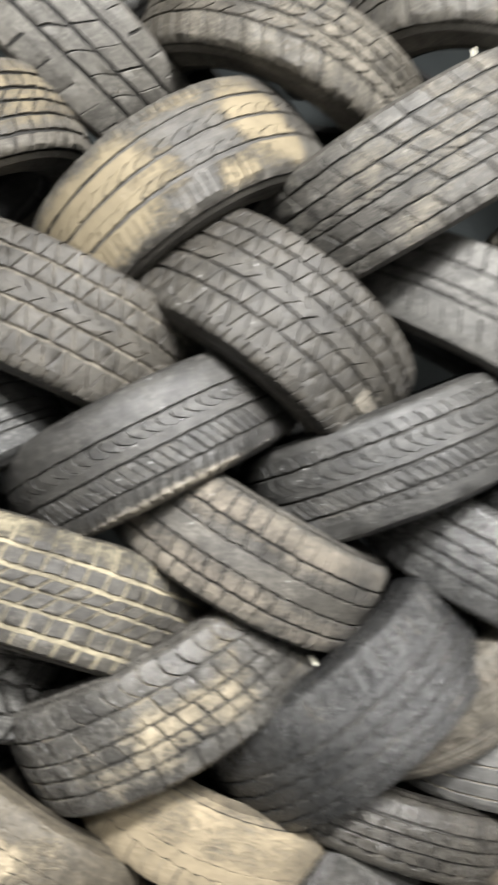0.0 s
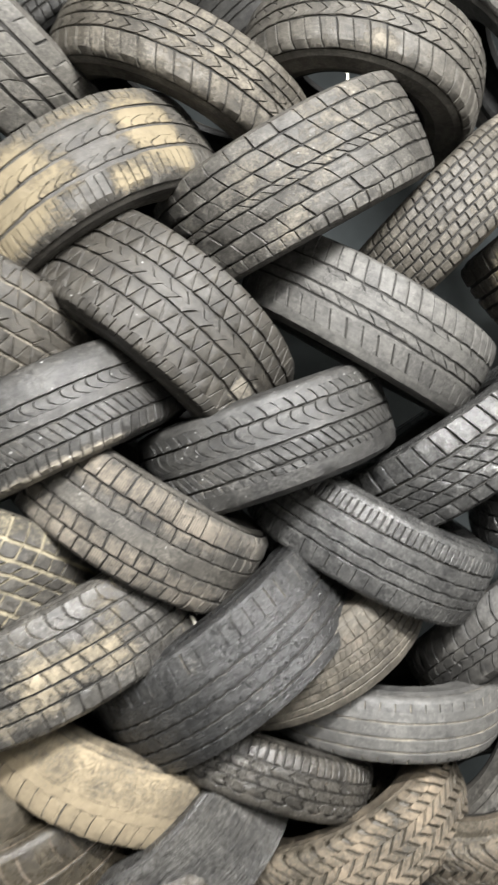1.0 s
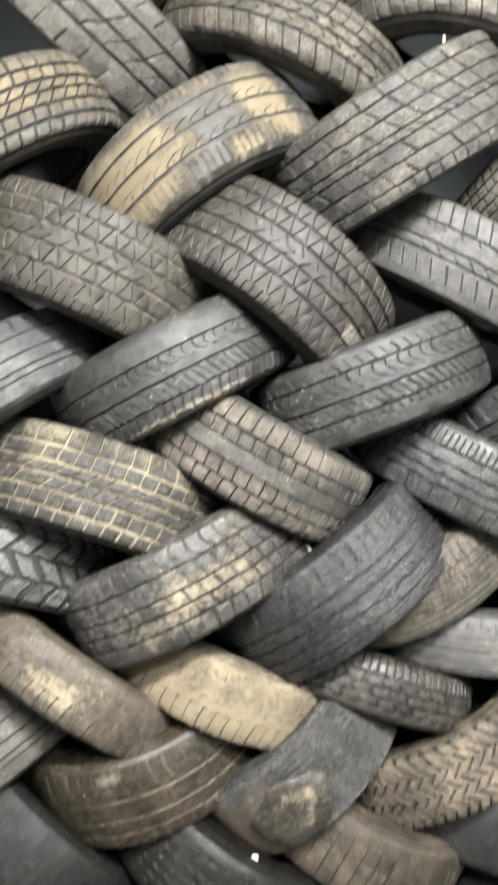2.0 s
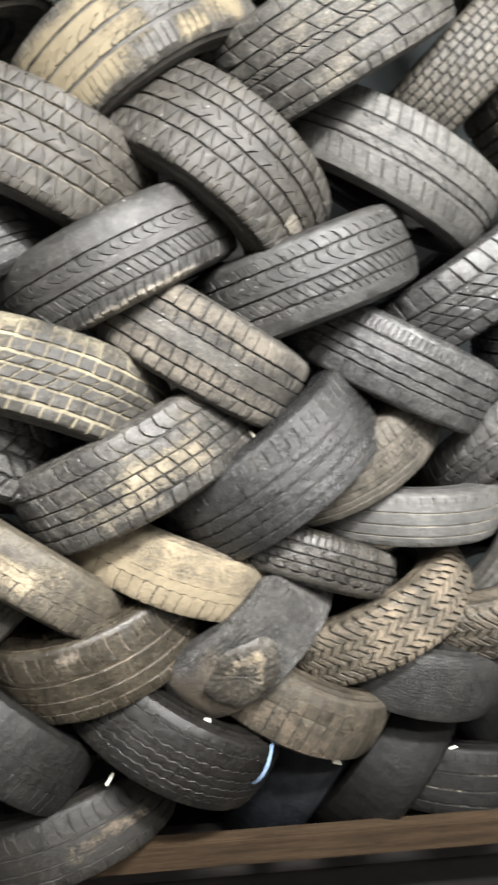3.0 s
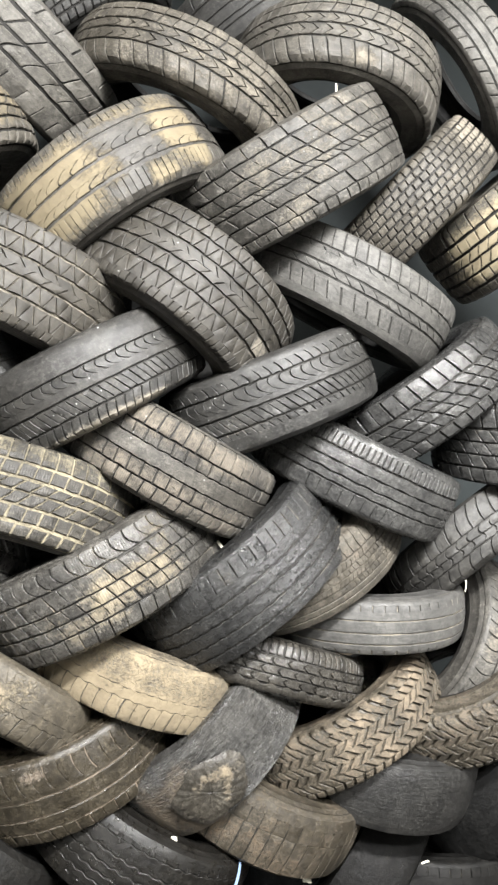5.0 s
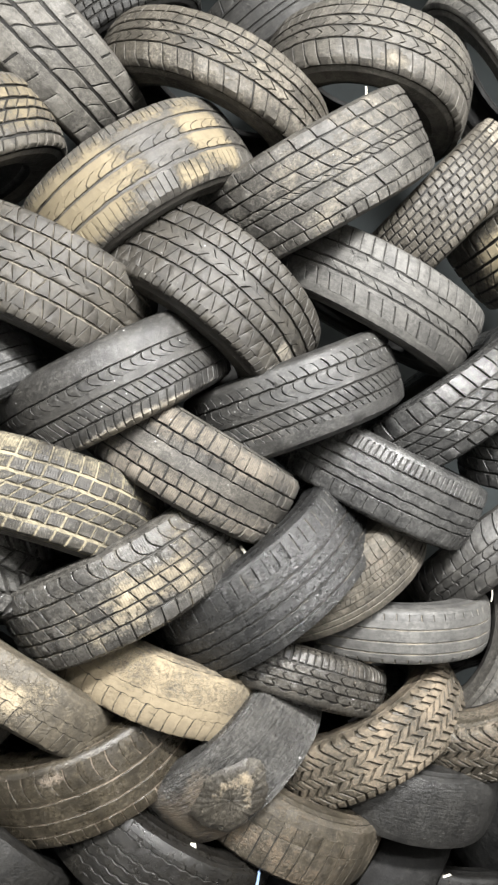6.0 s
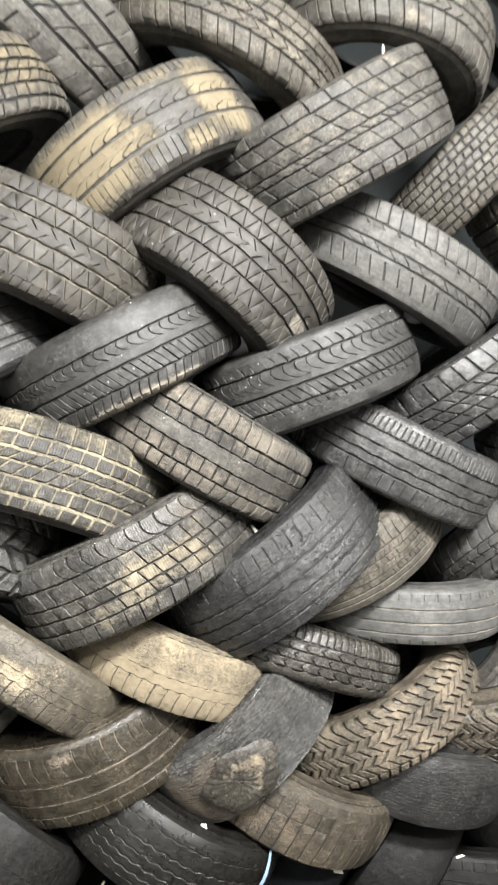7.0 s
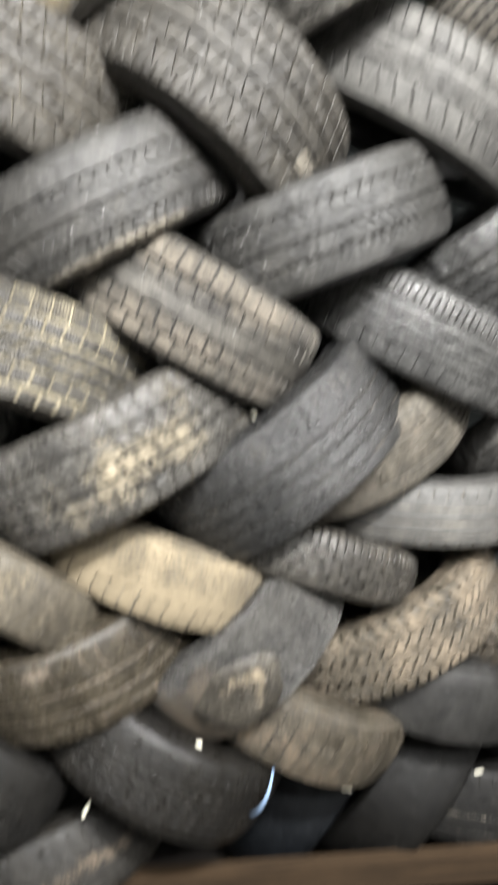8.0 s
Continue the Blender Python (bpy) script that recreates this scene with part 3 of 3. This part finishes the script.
# middle rows
tyre((-0.406, 1.546, 2.163), 67.2, 10.6, 0.316, 0.221, DIAMOND, rubber(0.52, 0.5, 0.55), "grey-brown all-season tyre with diamond tread blocks", 0.006, groove=0.6, edge=0.34)
tyre((0.031, 1.585, 2.142), 53.1, 13.9, 0.313, 0.230, DIAMOND, rubber(0.46, 0.45, 0.55, flecks=0.6), "grey-brown all-season tyre with diamond tread blocks", 0.006, [(44, -0.3, 7, 0.3, 0.7)], groove=0.24, edge=0.2)
tyre((0.528, 1.680, 2.198), 62.4, -4.5, 0.314, 0.184, TOURING, rubber(0.88, 0.05, 0.8, gloss=0.2), "pale grey dusty tyre with worn shoulder cuts", 0.003)
tyre((-0.195, 1.538, 1.941), 116.9, 2.2, 0.302, 0.187, CURVED, rubber(0.46, 0.1, 0.4, gloss=0.7, flecks=0.7, wear=0.8), "dark smooth-shouldered tyre with curved tread slots", 0.006, [(10, -1.05, 45, 0.16, 0.72)], edge=0.15)
tyre((0.286, 1.601, 1.912), 111.1, 3.4, 0.298, 0.191, CUT_CURVED, rubber(0.52, 0.0, 0.45, gloss=0.7, flecks=0.8, wear=0.8), "dark grey tyre with curved tread slots", 0.006, edge=0.12)
tyre((-0.006, 1.577, 1.757), 59.3, 1.3, 0.310, 0.189, WINTER, rubber(0.85, 0.3, 0.45, (0.20, 0.172, 0.135), sipes=0.005, flecks=0.5, wear=0.8), "winter tyre with brown block shoulders and a worn smooth centre", 0.007, [(5, -0.45, 4, 0.15, 0.6), (0, 0.70, 70, 0.42, 0.58), (0, -0.65, 70, 0.45, 0.58)], edge=0.34, damp=0)
tyre((0.552, 1.661, 1.701), 64.8, -4.2, 0.309, 0.179, SIPED_RIBS, rubber(0.75, -0.1, 0.45, gloss=1.35, wear=0.8), "dark ribbed tyre with finely cut shoulder", 0.006)
tyre((-0.389, 1.520, 1.631), 72.8, 20.1, 0.319, 0.201, BRICK, rubber(0.6, 0.4, 0.4, (0.27, 0.235, 0.158), sipes=0.006, wear=0.95), "brick-tread tyre with yellow soil packed in its grooves", 0.005, [(-10, 0.9, 50, 0.3, 0.45), (-30, 0.0, 25, 0.9, 0.30)], 0.10, groove=0.66, edge=0.45)
tyre((0.763, 1.702, 1.896), 125.6, 6.1, 0.306, 0.177, SLANTED, rubber(0.6, -0.1, 0.5, gloss=1.3, flecks=0.5, wear=0.8), "glossy dark tyre with slanted shoulder blocks", 0.007)
tyre((1.116, 1.650, 1.796), 92.0, -2.0, 0.303, 0.223, SLANTED, rubber(0.6, -0.1, 0.45, gloss=1.1, wear=0.8), "dark tyre with small slanted tread blocks", 0.007)
tyre((-0.631, 1.491, 1.870), 125.5, 5.2, 0.305, 0.164, WORN, rubber(0.85, -0.1, 0.4, wear=0.8), "dark worn tyre tucked under its neighbour", 0.004)
tyre((-0.660, 1.530, 1.480), 79.3, 22.6, 0.305, 0.189, LUGS, rubber(0.95, 0.0, 0.5, gloss=1.1, wear=0.8), "coarse block-tread tyre tucked under its neighbour", 0.008)
# lower rows
tyre((-0.172, 1.537, 1.460), 116.9, 3.3, 0.321, 0.204, MUD_BLOCK, rubber(0.8, 0.15, 0.5, TAN, 1.2, sipes=0.006, flecks=0.5, wear=0.95), "block-tread tyre splashed with tan mud", 0.006, [(18, -0.18, 28, 0.5, 0.60), (-4, -0.5, 20, 0.35, 0.50), (34, 0.0, 8, 0.9, 0.4), (-20, -0.2, 10, 0.4, 0.3)], 0.06, edge=0.38, damp=0.2)
tyre((0.195, 1.600, 1.437), 127.4, 2.3, 0.332, 0.218, STRIPED, rubber(0.42, -0.15, 0.35, gloss=1.15, flecks=0.3, wrinkle=0.25, wear=0.5), "dark blue-grey tyre worn almost smooth", 0.0048, edge=0.3)
tyre((0.387, 1.684, 1.463), 119.1, -7.8, 0.311, 0.170, SIPED, rubber(0.75, 0.6, 0.6, (0.19, 0.155, 0.12), 0.3, wear=0.8), "brown dirty tyre with fine worn tread cuts", 0.004, soil=0.22, edge=0.1)
tyre((0.606, 1.712, 1.268), 88.3, 4.4, 0.307, 0.138, GROOVED, rubber(1.05, 0.0, 0.6, wear=0.35), "pale grey worn tyre with straight grooves", 0.004, groove=0.62, edge=0.42)
tyre((0.976, 1.749, 1.448), 125.1, 27.8, 0.309, 0.154, WAVY, rubber(0.5, 0.1, 0.5, wear=0.8), "dark grey tyre with wavy slanted cuts", 0.006)
tyre((0.905, 1.776, 1.113), 151.3, -5.4, 0.305, 0.165, NOTCH_TOP, rubber(0.95, 0.2, 0.5, wear=0.8), "dark tyre standing upright beside the others", 0.004, [(20, 0.6, 15, 0.4, 0.4)])
tyre((-0.084, 1.602, 1.197), 66.5, 3.0, 0.311, 0.156, CRACKED, rubber(1.1, 0.8, 0.6, (0.235, 0.190, 0.122), 0.15, 0.35, wear=0.8), "tan tyre covered with dried mud, worn smooth", 0.003, [(0, -0.5, 75, 0.9, 0.85), (30, 0.3, 20, 0.7, 0.6)], 0.52, edge=0.0)
tyre((-0.472, 1.518, 1.193), 54.2, 19.3, 0.316, 0.132, CRACKED, rubber(0.7, 0.9, 0.6, (0.30, 0.25, 0.17), 0.3, 0.4, wear=0.8), "brown-grey worn tyre with a pale soil patch", 0.002, [(-5, -0.2, 14, 0.5, 0.65)], 0.14, edge=0.0)
tyre((0.269, 1.650, 1.143), 71.7, 15.6, 0.313, 0.124, HONEYCOMB, rubber(0.5, 0.3, 0.5, BROWN, 1.2, sipes=0.006, wear=0.8), "narrow dark tyre with honeycomb tread and ribbed shoulder", 0.006, soil=0.05, edge=0.22)
tyre((0.519, 1.670, 0.950), 117.0, 9.2, 0.319, 0.165, HERRINGBONE, rubber(0.7, 0.8, 0.6, (0.215, 0.17, 0.118), 0.7, wear=0.8), "off-road tyre with deep tan herringbone lugs", 0.009, [(36, 0.0, 30, 1.4, 0.55)], 0.44, edge=0.22, groove=0.22)
tyre((0.883, 1.665, 1.045), 115.2, -10.6, 0.303, 0.181, HERRINGBONE, rubber(0.65, 0.7, 0.5, (0.20, 0.16, 0.115), 1.0, wear=0.95), "off-road tyre with deep brown herringbone lugs", 0.009, soil=0.34, edge=0.2, groove=0.2)
tyre((-0.286, 1.576, 0.993), 107.6, -3.8, 0.306, 0.206, CUT_RIM, rubber(0.36, 1.0, 0.45, (0.20, 0.16, 0.12), 1.1, wear=0.95), "dark brown worn tyre with cut shoulder", 0.0035, [(-6, 0.75, 7, 0.16, 0.55)], 0.10, groove=0.75, edge=0.3)
torn = tyre((0.099, 1.565, 0.992), 130.3, -0.9, 0.288, 0.191, SLICK, rubber(0.78, 0.0, 0.55, (0.17, 0.135, 0.095), 1.35, wrinkle=1.4, wear=0.95), "torn tyre with a frayed hole in its tread", 0.004, [(-24, -0.2, 26, 1.2, 0.62)], 0.06)
tyre((-0.690, 1.550, 1.010), 125.0, 5.0, 0.305, 0.165, WORN, rubber(0.85, 0.4, 0.4, wear=0.8), "dark brown worn tyre tucked under its neighbour", 0.004)
# bottom rows
tyre((0.652, 1.687, 0.812), 78.1, -1.0, 0.305, 0.190, SLICK, rubber(0.30, 0.0, 0.4, gloss=0.8, wrinkle=0.12, wear=0.8), "dark bald tyre with scratched rubber", 0.003)
tyre((0.271, 1.643, 0.774), 63.9, 0.5, 0.321, 0.175, LINED, rubber(0.48, 1.0, 0.5, (0.135, 0.098, 0.062), 0.5, wear=0.8), "brown dirty tyre with plain cross cuts", 0.004, soil=0.30, edge=0.1, damp=0)
# rubber from here on is toned down to carry the shade at the foot
tyre((-0.076, 1.575, 0.715), 58.4, 5.8, 0.325, 0.193, NOTCHED, rubber(0.12, 0.4, 0.4, gloss=1.0, shine=0.45, wear=0.8), "dark wide tyre with rows of notched tread", 0.004, edge=0.12)
tyre((-0.571, 1.504, 0.766), 47.0, 22.0, 0.305, 0.175, CRACKED, rubber(0.14, 0.2, 0.4, shine=0.3, wear=0.8), "dark worn tyre at the foot of the stack", 0.002)
tyre((-0.382, 1.593, 0.394), 106.8, 17.7, 0.305, 0.182, CUT_RIM, rubber(0.16, 0.5, 0.4, (0.22, 0.17, 0.12), shine=0.4, wear=0.8), "dark worn tyre lying over the timber rail", 0.003, [(42, -0.1, 16, 0.25, 0.45), (15, -0.2, 14, 0.3, 0.40)])
tyre((0.611, 1.731, 0.392), 144.1, 24.2, 0.308, 0.179, SLICK, rubber(0.065, 0.2, 0.2, shine=0.15, wear=0.8), "black bald tyre at the foot of the stack", 0.003)
tyre((0.340, 1.800, 0.350), 144.0, 24.0, 0.305, 0.180, SLICK, rubber(0.09, -0.9, 0.2, shine=0.12, wear=0.8), "black bald tyre wedged low in the stack", 0.003)
tyre((0.841, 1.765, 0.348), 84.2, 16.2, 0.305, 0.198, GROOVED, rubber(0.12, 0.1, 0.35, shine=0.2, wear=0.8), "dark grooved tyre lying behind the timber rail", 0.003, groove=0.34, edge=0.2)
tyre((1.060, 1.797, 0.658), 123.7, 11.2, 0.305, 0.237, SLICK, rubber(0.12, -0.1, 0.3, shine=0.2, wear=0.8), "dark bald tyre low in the stack", 0.003)


def torn_patch(owner, radius, half, at, s_at, size):
    """A frayed ring of torn rubber lips, with ridges running outwards, round a shallow hole in the tread."""
    turns, steps = 120, [(0.0, 0.0008), (0.12, 0.0010), (0.24, 0.0012), (0.36, 0.0014), (0.48, 0.0020), (0.60, 0.0026), (0.70, 0.0030), (0.80, 0.0030), (0.88, 0.0024), (0.96, 0.0014), (1.06, 0.0004), (1.18, -0.003)]
    verts, soil, faces = [], [], []
    for k, (f, h) in enumerate(steps):
        for i in range(turns):
            a = 2 * math.pi * i / turns
            ragged = 1 + 0.10 * math.sin(2 * a + 1) + 0.06 * math.sin(5 * a) + 0.015 * math.sin(11 * a + 2) + random.uniform(-0.02, 0.02) * f
            x, y = size * f * ragged * math.cos(a), size * 0.8 * f * ragged * math.sin(a)
            u, s = at + x / radius, s_at + y / half
            r, z = outer(np.array([s]), radius, half)
            ridge = 0.0018 * noise.noise((x * 150, y * 150, 3.0)) + 0.0016 * noise.noise((7 * math.cos(a), 7 * math.sin(a), 2.5 * f)) * f + random.uniform(-0.0005, 0.0005)
            r = r[0] + h + (ridge if k < len(steps) - 1 else 0)
            verts.append((r * math.cos(u), r * math.sin(u), z[0]))
            soil.append((0.34 + 0.40 * math.cos(a - 0.4) + 0.25 * noise.noise((x * 60, y * 60, 9.0))) * math.exp(-((f - 0.58) / 0.26) ** 4))
    for k in range(len(steps) - 1):
        for i in range(turns):
            j = (i + 1) % turns
            faces.append((k * turns + i, (k + 1) * turns + i, (k + 1) * turns + j, k * turns + j))
    mesh_part("torn_patch", verts, faces, rubber(0.6, 0.5, 0.45, (0.27, 0.22, 0.15), 1.0, wear=0.9), owner, "frayed rubber lips round a hole", soil, 80)


torn_patch(torn, 0.300, 0.097, radians(-5), -0.10, 0.086)

# timber rail at the foot of the stack, on short posts
rail = tagged(new("timber_rail"), "rough sawn timber rail holding the foot of the stack", "timber rail")
rail.matrix_world = pose(0.55, 1.42, 0, 0, 0, -1.5)
box("board", (3.0, 0.045, 0.085), pose(0, 0, 0.345), TIMBER, rail)
for y in (0.32, 0.62, 0.92):
    box("bearer", (3.0, 0.09, 0.14), pose(0, y, 0.07), SHADED_TIMBER, rail)
for x in (-1.35, 1.35):
    box("end_board", (0.045, 0.96, 0.085), pose(x, 0.505, 0.345), TIMBER, rail)
    box("post", (0.09, 0.09, 0.302), pose(x, 0.32, 0.291), TIMBER, rail)


# one paper scrap on a tyre; the other strips stand in for light in gaps
def scrap(name, place, size, turn, lean, mat, label, curl=0.25):
    """A small curled strip, 1 mm thick, for the paper scrap and the slivers of light."""
    w, h = size
    verts, faces, n = [], [], 6
    for side in (0.0, 0.001):
        for i in range(n + 1):
            b = i / n - 0.5
            y = side + curl * h * (b * b * 4) * 0.5
            verts += [(-w / 2 * (1 - 0.4 * abs(b)), y, b * h), (w / 2 * (1 - 0.5 * b), y, b * h)]
    for i in range(n):
        p, q = 2 * i, 2 * i + 2 * (n + 1)
        faces += [(p, p + 1, p + 3, p + 2), (q, q + 2, q + 3, q + 1), (p, p + 2, q + 2, q), (p + 1, q + 1, q + 3, p + 3)]
    e = 2 * n
    faces += [(0, 2 * (n + 1), 2 * (n + 1) + 1, 1), (e, e + 1, e + 1 + 2 * (n + 1), e + 2 * (n + 1))]
    ob = tagged(mesh_part(name, verts, faces, mat), label, "scrap", "scraps between the tyres")
    ob.matrix_world = pose(*place, lean, turn, 0)


scrap("paper_light_sliver", (0.000, 1.311, 0.824), (0.016, 0.016), 8, -30, PAPER_LIGHT, "small white paper scrap lying on a tyre")
scrap("paper_light_sliver", (0.137, 1.410, 1.528), (0.008, 0.050), -38, -10, PAPER_LIGHT, "thin white strip standing in for a sliver of light between two tyres")
scrap("paper_light_sliver", (0.818, 1.450, 1.389), (0.003, 0.032), 8, -10, PAPER_LIGHT, "thin white strip standing in for a sliver of light between two tyres")
scrap("paper_light_sliver", (-0.248, 1.325, 0.674), (0.007, 0.032), 40, -30, PAPER_LIGHT, "small white piece standing in for light in a gap between two tyres")
scrap("paper_light_sliver", (0.368, 1.420, 0.597), (0.026, 0.011), 15, -20, PAPER_LIGHT, "small white piece standing in for light in a gap between two tyres")
scrap("paper_light_sliver", (0.721, 1.450, 0.590), (0.024, 0.006), -15, -20, PAPER_LIGHT, "small white piece standing in for light in a gap between two tyres")
scrap("paper_light_sliver", (0.418, 1.420, 2.676), (0.005, 0.022), 0, -5, PAPER_LIGHT, "thin white strip standing in for light in a gap near the top")
# added strip in pale blue, in place of the lit gap
scrap("blue_light_sliver", (0.149, 1.310, 0.672), (0.008, 0.117), 29, -10, BLUE, "pale blue strip standing in for light in a gap beside a dark tyre", 0.6)
